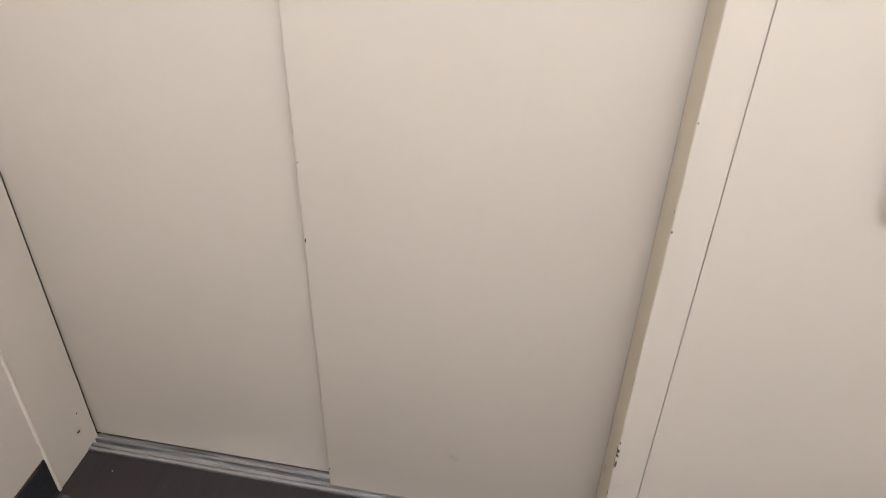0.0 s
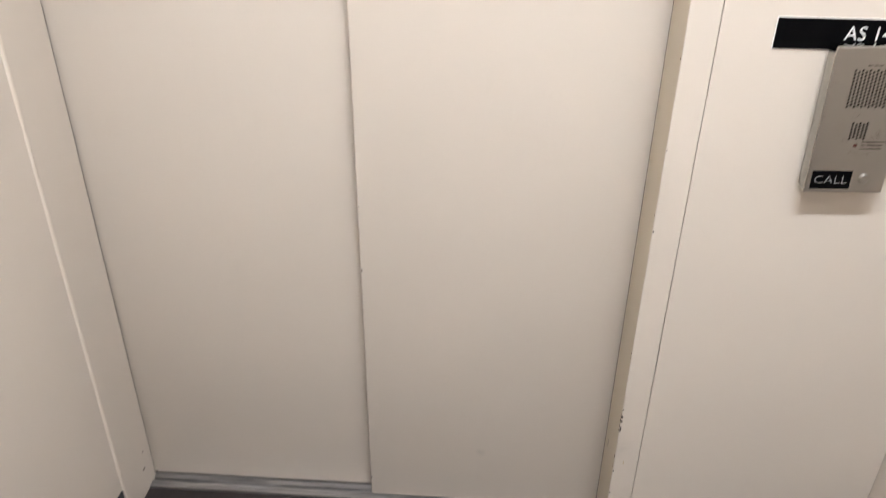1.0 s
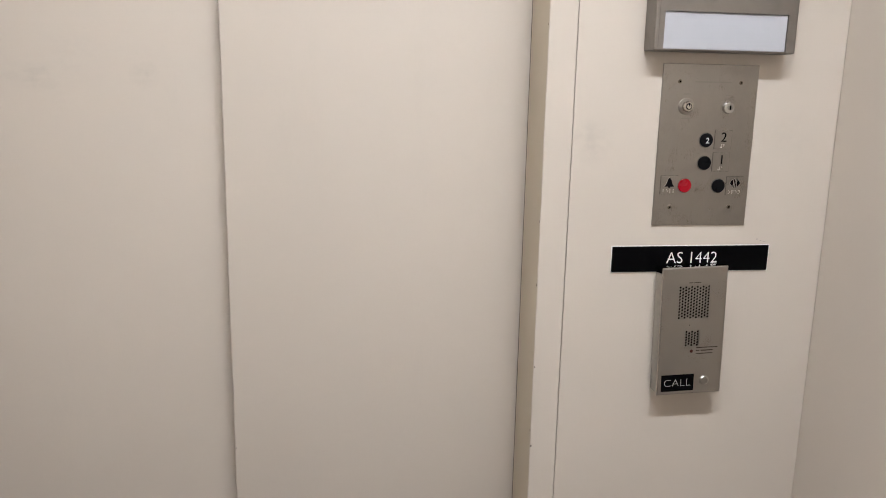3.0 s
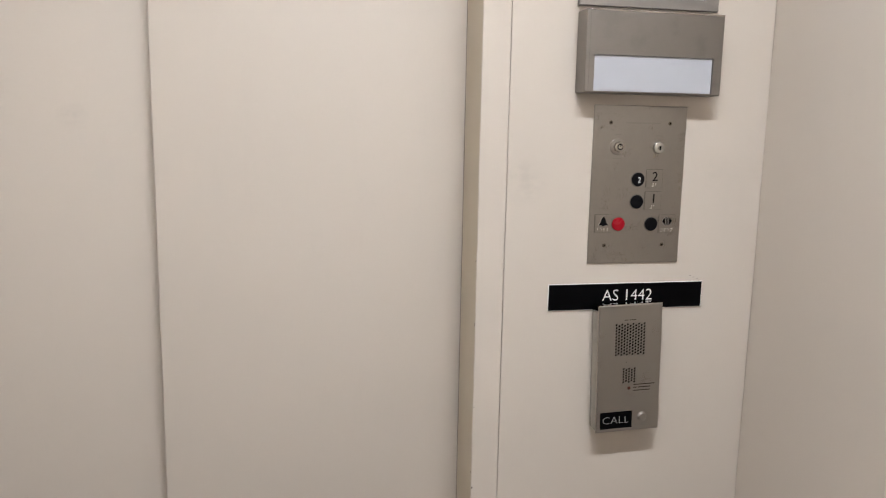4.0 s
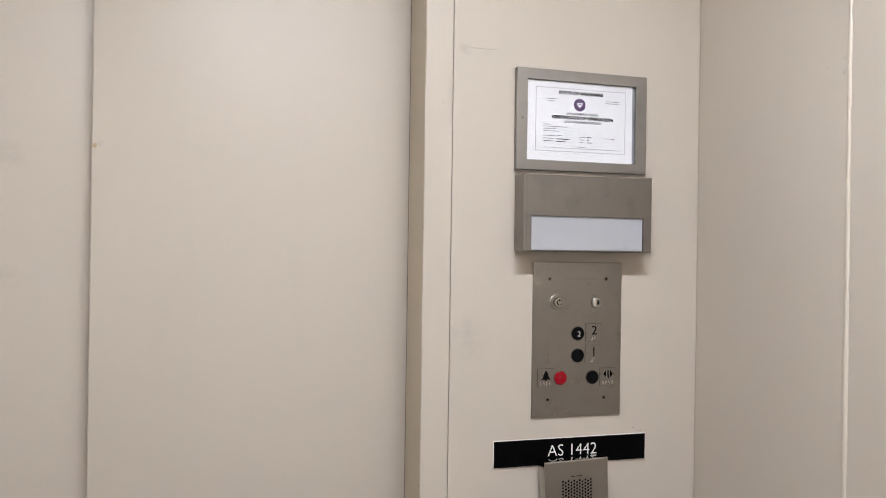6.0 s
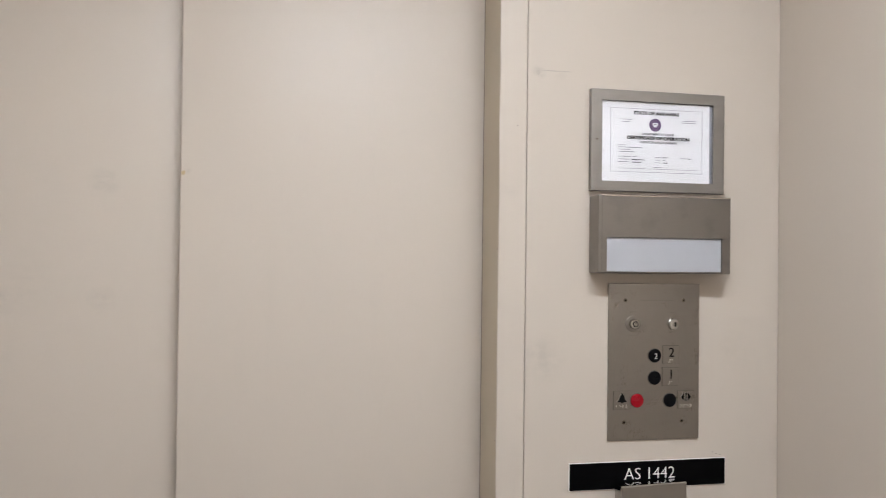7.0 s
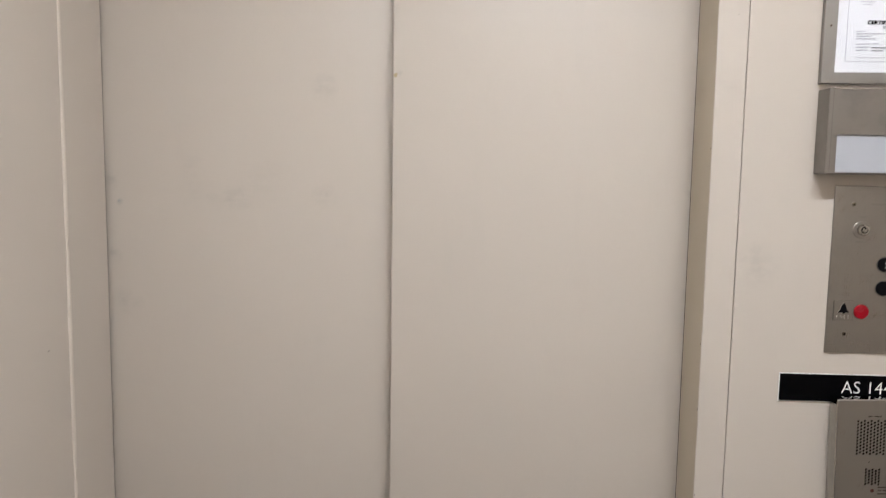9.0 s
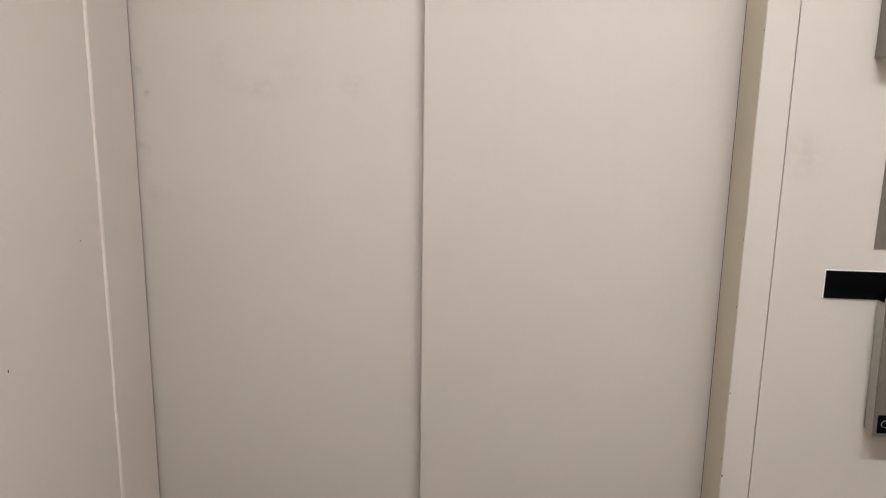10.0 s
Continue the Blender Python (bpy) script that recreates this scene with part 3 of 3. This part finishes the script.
for u0, u1, v in ((0.165, 0.272, 0.225), (0.182, 0.252, 0.255), (0.722, 0.842, 0.215), (0.715, 0.848, 0.240), (0.148, 0.213, 0.548), (0.148, 0.360, 0.573),
                  (0.148, 0.262, 0.600), (0.148, 0.290, 0.628), (0.150, 0.262, 0.688), (0.275, 0.315, 0.684), (0.150, 0.245, 0.722), (0.150, 0.240, 0.755), (0.475, 0.540, 0.690),
                  (0.475, 0.520, 0.722), (0.475, 0.520, 0.755), (0.708, 0.772, 0.690), (0.462, 0.542, 0.815)):
    small.append((pu(u0), pu(u1), pv(v), 0.0010))
tagged(part("small_print", bars(small, PY, 0.0002), M_GREYINK, sheet), kind="stuff")
printed = part("filled_in_print", bars([(pu(u0), pu(u1), pv(v), 0.0014) for u0, u1, v in ((0.266, 0.385, 0.725), (0.266, 0.352, 0.757), (0.546, 0.590, 0.688), (0.546, 0.566, 0.722), (0.546, 0.590, 0.755), (0.776, 0.805, 0.692))],
                             PY, 0.0002), M_DARKINK, sheet)
tagged(printed, kind="stuff")
glass = part("glass_pane", box(OX0 + 0.0002, OX1 - 0.0002, -0.0104, -0.0094, OZ0 + 0.0002, OZ1 - 0.0002), M_GLASS, cert, "clear glass pane")
glass.visible_shadow = False

# ---- emergency light ----
LBX0, LBX1, LBZ0, LBZ1, LBD = 0.160, 0.402, 1.4820, 1.6130, -0.041
elight = root("emergency_light", (0.281, 0, LBZ0), "brushed steel emergency light box with a white lens, unlit", "emergency light")
house = cut(box(LBX0, LBX1, LBD, -0.0003, LBZ0, LBZ1, 0.0024, 3), box(0.1755, 0.3855, LBD - 0.02, LBD + 0.012, LBZ0 + 0.003, 1.5425))
part("housing", house, M_STEEL_BOX, elight)
part("lens", box(0.1757, 0.3853, LBD + 0.0028, LBD + 0.0115, LBZ0 + 0.0032, 1.5423, 0.0008), M_LENS, elight, "white acrylic lens")
# added brighter strip imitates the lamp's highlight on the top front edge
part("top_glint", box(LBX0 + 0.0075, LBX1 - 0.001, LBD - 0.0005, LBD + 0.002, LBZ1 - 0.0022, LBZ1 + 0.0002, 0.0006), M_NICKEL, elight, "bright strip for the highlight along the top edge")
part("fold_seam", box(LBX0 + 0.0062, LBX0 + 0.0068, LBD - 0.0002, LBD + 0.0004, LBZ0 + 0.004, LBZ1 - 0.004), M_ETCH, elight)

# ---- control panel ----
cop = root("control_panel", (0.281, 0, 1.1940), "brushed steel lift control panel with round buttons and key switches", "control panel")
FACE = -0.003
part("plate", box(0.196, 0.366, FACE, -0.0002, 1.1945, 1.4645, 0.0007), M_STEEL, cop)
for x, z in ((0.2265, 1.4355), (0.335, 1.4355), (0.2255, 1.2260), (0.3335, 1.2260)):
    s = part("screw", lathe(x, z, [(0.0034, FACE + 0.0005), (0.0034, FACE - 0.0003), (0.0024, FACE - 0.0010)], 16), M_SCREW, cop, "small dark screw")
    part("screw_slot", box(x - 0.0013, x + 0.0013, FACE - 0.0013, FACE - 0.0006, z - 0.0013, z + 0.0013), M_CAVITY, s)

k1 = part("key_switch", lathe(0.241, 1.3950, [(0.0140, FACE + 0.0005), (0.0140, FACE - 0.0008), (0.0130, FACE - 0.0016), (0.0105, FACE - 0.0018)], 36), M_STEEL, cop, "round steel key switch")
part("barrel", lathe(0.2415, 1.3950, [(0.0092, FACE - 0.0010), (0.0092, FACE - 0.0080), (0.0082, FACE - 0.0092), (0.0066, FACE - 0.0094)], 8), M_NICKEL, k1, "nickel barrel")
ring = lathe(0.2415, 1.3950, [(0.0052, FACE - 0.0090), (0.0052, FACE - 0.0097)], 24)
part("keyway", ring, M_CAVITY, k1)
part("keyway_core", lathe(0.2415, 1.3950, [(0.0038, FACE - 0.0090), (0.0038, FACE - 0.0101), (0.0030, FACE - 0.0104)], 20), M_NICKEL, k1)
part("keyway_notch", box(0.2407, 0.2423, FACE - 0.0106, FACE - 0.0097, 1.3955, 1.4010), M_CAVITY, k1)
k2 = part("key_switch", lathe(0.315, 1.3940, [(0.0098, FACE + 0.0005), (0.0098, FACE - 0.0030), (0.0088, FACE - 0.0058), (0.0066, FACE - 0.0066)], 32), M_CHROME, cop, "chrome key lock", smooth=True)
part("keyway", lathe(0.3162, 1.3940, [(0.0042, FACE - 0.0060), (0.0042, FACE - 0.0070)], 20), M_POLISH, k2)
part("key_slot", box(0.3152, 0.3176, FACE - 0.0074, FACE - 0.0064, 1.3905, 1.3980), M_CAVITY, k2)
etched = part("etched_print", bars([(0.254, 0.318, 1.4355, 0.0022), (0.235, 0.248, 1.4155, 0.0020), (0.233, 0.250, 1.3755, 0.0020), (0.310, 0.321, 1.4145, 0.0016)], FACE, 0.00012),
     brushed("faint_etching", (0.315, 0.297, 0.272), 0.45, (30, 30, 0.8)), cop, "faint etched lines of print")
tagged(etched, kind="stuff")


def push_button(x, z, mat, label, digit=""):
    ob = part("button", lathe(x, z, [(0.0128, FACE + 0.0005), (0.0128, FACE - 0.0006), (0.0122, FACE - 0.0008)], 36), M_ETCH, cop, label)
    part("cap", lathe(x, z, [(0.0116, FACE), (0.0116, FACE - 0.0030), (0.0108, FACE - 0.0040), (0.0080, FACE - 0.0044)], 36), mat, ob, smooth=True)
    if digit:
        part("digit", lettering(digit, x + 0.0012, z - 0.0052, 0.0098, FACE - 0.0043, 0.0003, bold=0.0), M_WHITE, ob, "white digit")
    return ob


push_button(0.281, 1.3400, M_BUTTON, "round black floor button with a white digit", "2")
push_button(0.281, 1.3015, M_BUTTON, "round black floor button")
push_button(0.249, 1.2630, M_RED, "round red alarm button")
push_button(0.310, 1.2625, M_BUTTON, "round black door button")


def braille(x, z, cells):
    """Rows of raised dots: cells are the dot numbers of each letter."""
    bm = bmesh.new()
    for k, dots in enumerate(cells):
        for d in dots:
            cx = x + (k - (len(cells) - 1) / 2) * 0.0060 + (0.0011 if d > 3 else -0.0011)
            cz = z - ((d - 1) % 3 - 1) * 0.0022
            lathe(cx, cz, [(0.0010, FACE - 0.0009), (0.0007, FACE - 0.0018)], 8, bm)
    return bm


def tactile_plate(x, z, draw, cells, label, edge_glint=False):
    edge = box(x - 0.0160, x + 0.0153, FACE - 0.0006, FACE + 0.0003, z - 0.0158, z + 0.0162)
    ob = part("tactile_plate", box(x - 0.0150, x + 0.0150, FACE - 0.0010, FACE + 0.0002, z - 0.0155, z + 0.0155, 0.0004), M_STEEL, cop, label)
    part("plate_edge", edge, M_EDGE, ob, "dark line round the plate")
    if edge_glint:
        # bright copy shifted up and left, painting the highlight on the symbol's edge
        edge = draw(x, z)
        bmesh.ops.translate(edge, verts=edge.verts, vec=(-0.0004, 0.0003, 0.0002))
        part("symbol_glint", edge, M_BRAILLE, ob, "bright steel copy as the highlight on the raised symbol's edge")
    part("symbol", draw(x, z), M_INK, ob, "raised black symbol")
    part("braille", braille(x, z - 0.0105, cells), M_BRAILLE, ob, "raised braille dots")
    return ob


def bell(x, z):
    half = [(0.0010, 0.0122), (0.0012, 0.0102), (0.0027, 0.0088), (0.0037, 0.0052), (0.0045, 0.0014), (0.0071, -0.0018), (0.0074, -0.0030), (0.0018, -0.0030), (0.0015, -0.0048)]
    pts = [(x + 1.2 * u, z + v) for u, v in half] + [(x - 1.2 * u, z + v) for u, v in reversed(half)]
    return prism(pts, FACE - 0.0016, FACE - 0.0009)


def open_arrows(x, z):
    bm = bmesh.new()
    for s in (-1, 1):
        pts = [(x + s * 0.0096, z + 0.005), (x + s * 0.0036, z + 0.0125), (x + s * 0.0036, z - 0.0025)]
        prism(pts, FACE - 0.0016, FACE - 0.0009, bm)
        box(x + s * 0.0014 - 0.0008, x + s * 0.0014 + 0.0008, FACE - 0.0016, FACE - 0.0009, z - 0.0025, z + 0.0125, bm=bm)
    return bm


tactile_plate(0.312, 1.3410, lambda x, z: lettering("2", x + 0.001, z - 0.0035, 0.0165, FACE - 0.0009, 0.0006, bold=0.0), [(3, 4, 5, 6), (1, 2)], "steel plate with a raised two and braille")
tactile_plate(0.3115, 1.3030, lambda x, z: lettering("1", x + 0.001, z - 0.0035, 0.0165, FACE - 0.0009, 0.0006, bold=0.0), [(3, 4, 5, 6), (1,)], "steel plate with a raised one and braille")
tactile_plate(0.2215, 1.2640, bell, [(1, 2), (1, 5), (1, 2, 3), (1, 2, 3)], "steel plate with a raised bell and braille", True)
tactile_plate(0.3405, 1.2625, open_arrows, [(1, 3, 5), (1, 2, 3, 4), (1, 5), (1, 3, 4, 5)], "steel plate with door-open arrows and braille", True)
mk = bmesh.new()
for s in (0, 1):
    prism([(0.2985 + s * 0.004 + u, 1.2210 + v) for u, v in ((-0.0018, -0.002), (-0.0008, -0.002), (0.0018, 0.002), (0.0008, 0.002))], FACE - 0.0002, FACE + 0.0001, mk)
part("maker_mark", mk, M_CHROME, cop)

# ---- black name plate ----
sign = root("name_plate", (0.273, 0, 1.1122), "glossy black engraved plate with white lettering", "sign")
part("white_core", box(0.1278, 0.4186, -0.0017, -0.0002, 1.1118, 1.1588), M_WHITE, sign)
part("black_face", box(0.1288, 0.4176, -0.0027, -0.0016, 1.1128, 1.1578, 0.0006), M_SIGN, sign)
part("lettering", lettering("AS 1442", 0.2745, 1.1274, 0.0212, -0.0027, 0.0003, 0.0935, -0.0003), M_WHITE, sign, "white engraved letters and digits")
grit = [(0.4015, 1.1655), (0.409, 1.1632), (0.395, 1.1685)]
for i, (x, z) in enumerate(grit):
    part("paint_chip", chip(x, 0.0, z, 0.003, 0.0016, 80 + i), M_ETCH, wall_front, "grey scuff")

# ---- emergency telephone ----
TX, TZ = 0.2697, 1.0137
phone = root("intercom", (TX, 0, TZ), "satin steel emergency intercom box with a round call button", "intercom")
hw, hh, D = 0.0588, 0.1140, -0.0370
part("back_plate", box(TX - 0.05, TX + 0.05, -0.0034, -0.0002, TZ - hh + 0.006, 1.1085), M_GREYINK, phone)
part("body", box(TX - hw + 0.0015, TX + hw - 0.0015, D + 0.0036, -0.0034, TZ - hh + 0.0015, TZ + hh - 0.0015, 0.0012, 2), M_POLISH, phone, smooth=True)


def hole_centres(cx, cz, cols, rows, dx, dz):
    for c in range(cols):
        n = rows if c % 2 == 0 else rows - 1
        for r in range(n):
            yield cx + (c - (cols - 1) / 2) * dx, cz + (r - (n - 1) / 2) * dz


holes = bmesh.new()
for x, z in list(hole_centres(TX, TZ + 0.0525, 11, 11, 0.0052, 0.0054)) + list(hole_centres(TX, TZ - 0.0125, 5, 6, 0.0052, 0.0048)):
    lathe(x, z, [(0.00200, D - 0.002), (0.00200, D + 0.0012)], 10, holes)
lathe(TX - 0.006, TZ + 0.0118, [(0.0011, D - 0.002), (0.0011, D + 0.0012)], 8, holes)
part("face_plate", cut(box(TX - hw, TX + hw, D, D + 0.0042, TZ - hh, TZ + hh, 0.0018, 3), holes), M_STEEL_P, phone, "satin steel front with a perforated speaker")
# added bright nickel band stands in for light caught on the face's edges
part("edge_glint", box(TX - hw - 0.0005, TX + hw + 0.0005, D + 0.0014, D + 0.0044, TZ - hh - 0.0005, TZ + hh + 0.0005, 0.0009), M_NICKEL, phone, "bright band for the highlight round the face plate")
part("speaker_cavity", box(TX - 0.031, TX + 0.031, D + 0.0010, D + 0.0012, TZ - 0.028, TZ + 0.084), M_CAVITY, phone)
part("indicator", lathe(TX + 0.0005, TZ - 0.0355, [(0.0030, D + 0.0003), (0.0030, D - 0.0004), (0.0016, D - 0.0012)], 16), M_LEDRED, phone, "small dull red indicator")
fine = part("small_print", bars([(TX + 0.009, TX + 0.0485, TZ - 0.0297, 0.0016), (TX + 0.009, TX + 0.0150, TZ - 0.0350, 0.0016), (TX + 0.0175, TX + 0.0405, TZ - 0.0350, 0.0018), (TX + 0.009, TX + 0.0400, TZ - 0.0405, 0.0016),
                          (TX - 0.011, TX - 0.004, TZ + 0.0872, 0.0014), (TX - 0.002, TX + 0.010, TZ + 0.0872, 0.0014)], D, 0.00015), M_CHIP, phone)
tagged(fine, kind="stuff")
cx, cz = TX - 0.0222, TZ - 0.0925
call = part("call_label", box(cx - 0.0300, cx + 0.0300, D - 0.0012, D + 0.0002, cz - 0.0152, cz + 0.0152, 0.0006), M_SIGN, phone, "black engraved label")
part("lettering", lettering("CALL", cx - 0.0005, cz - 0.0060, 0.0140, D - 0.0012, 0.0003, 0.049, -0.0005), M_GREYTXT, call, "pale engraved letters")
cb = part("call_button", lathe(TX + 0.0268, TZ - 0.0900, [(0.0090, D + 0.0003), (0.0090, D - 0.0012), (0.0082, D - 0.0016)], 32), M_STEEL_P, phone, "round chrome call button")
part("cap", lathe(TX + 0.0268, TZ - 0.0900, [(0.0074, D - 0.0010), (0.0074, D - 0.0026), (0.0066, D - 0.0034), (0.0058, D - 0.0036)], 32), M_STEEL_P, cb)
phone.rotation_euler = (0, radians(-1.5), 0)

# ---- grit on the floor ----
rnd = random.Random(21)
crumbs = bmesh.new()
spots = [(-0.977, 0.060), (-0.60, -0.16)] + [(rnd.uniform(-1.0, 0.4), rnd.uniform(-0.4, 0.08)) for _ in range(14)]
for k, (x, y) in enumerate(spots):
    r = rnd.uniform(0.0008, 0.0018) if k > 1 else 0.0020
    bmesh.ops.create_icosphere(crumbs, subdivisions=1, radius=r, matrix=Matrix.Translation((x, y, r * 0.5)) @ Matrix.Diagonal((1.3, 0.9, 0.6, 1)))
debris = part("grit", crumbs, M_CRUMB)
tagged(debris, "pale grit scattered on the brown floor", "debris", kind="stuff")
scratches = bmesh.new()
for x, y, length, turn in ((-0.61, 0.045, 0.055, 1.45), (-0.63, -0.03, 0.03, 1.4), (-0.30, -0.05, 0.05, 0.6), (-0.82, -0.10, 0.04, 1.1), (-0.45, -0.12, 0.07, 1.8), (0.2, -0.2, 0.05, 0.9)):
    c, d = math.cos(turn), math.sin(turn)
    quad = [(-length / 2, -0.0004), (0, -0.0009), (length / 2, -0.0002), (length / 2, 0.0002), (0, 0.0006), (-length / 2, 0.0004)]
    scratches.faces.new([scratches.verts.new((x + u * c - v * d, y + u * d + v * c, 0.0004)) for u, v in quad])
marks = part("scratches", scratches, M_TOE)
tagged(marks, "fine pale scratches in the brown floor", "scratches", kind="stuff")
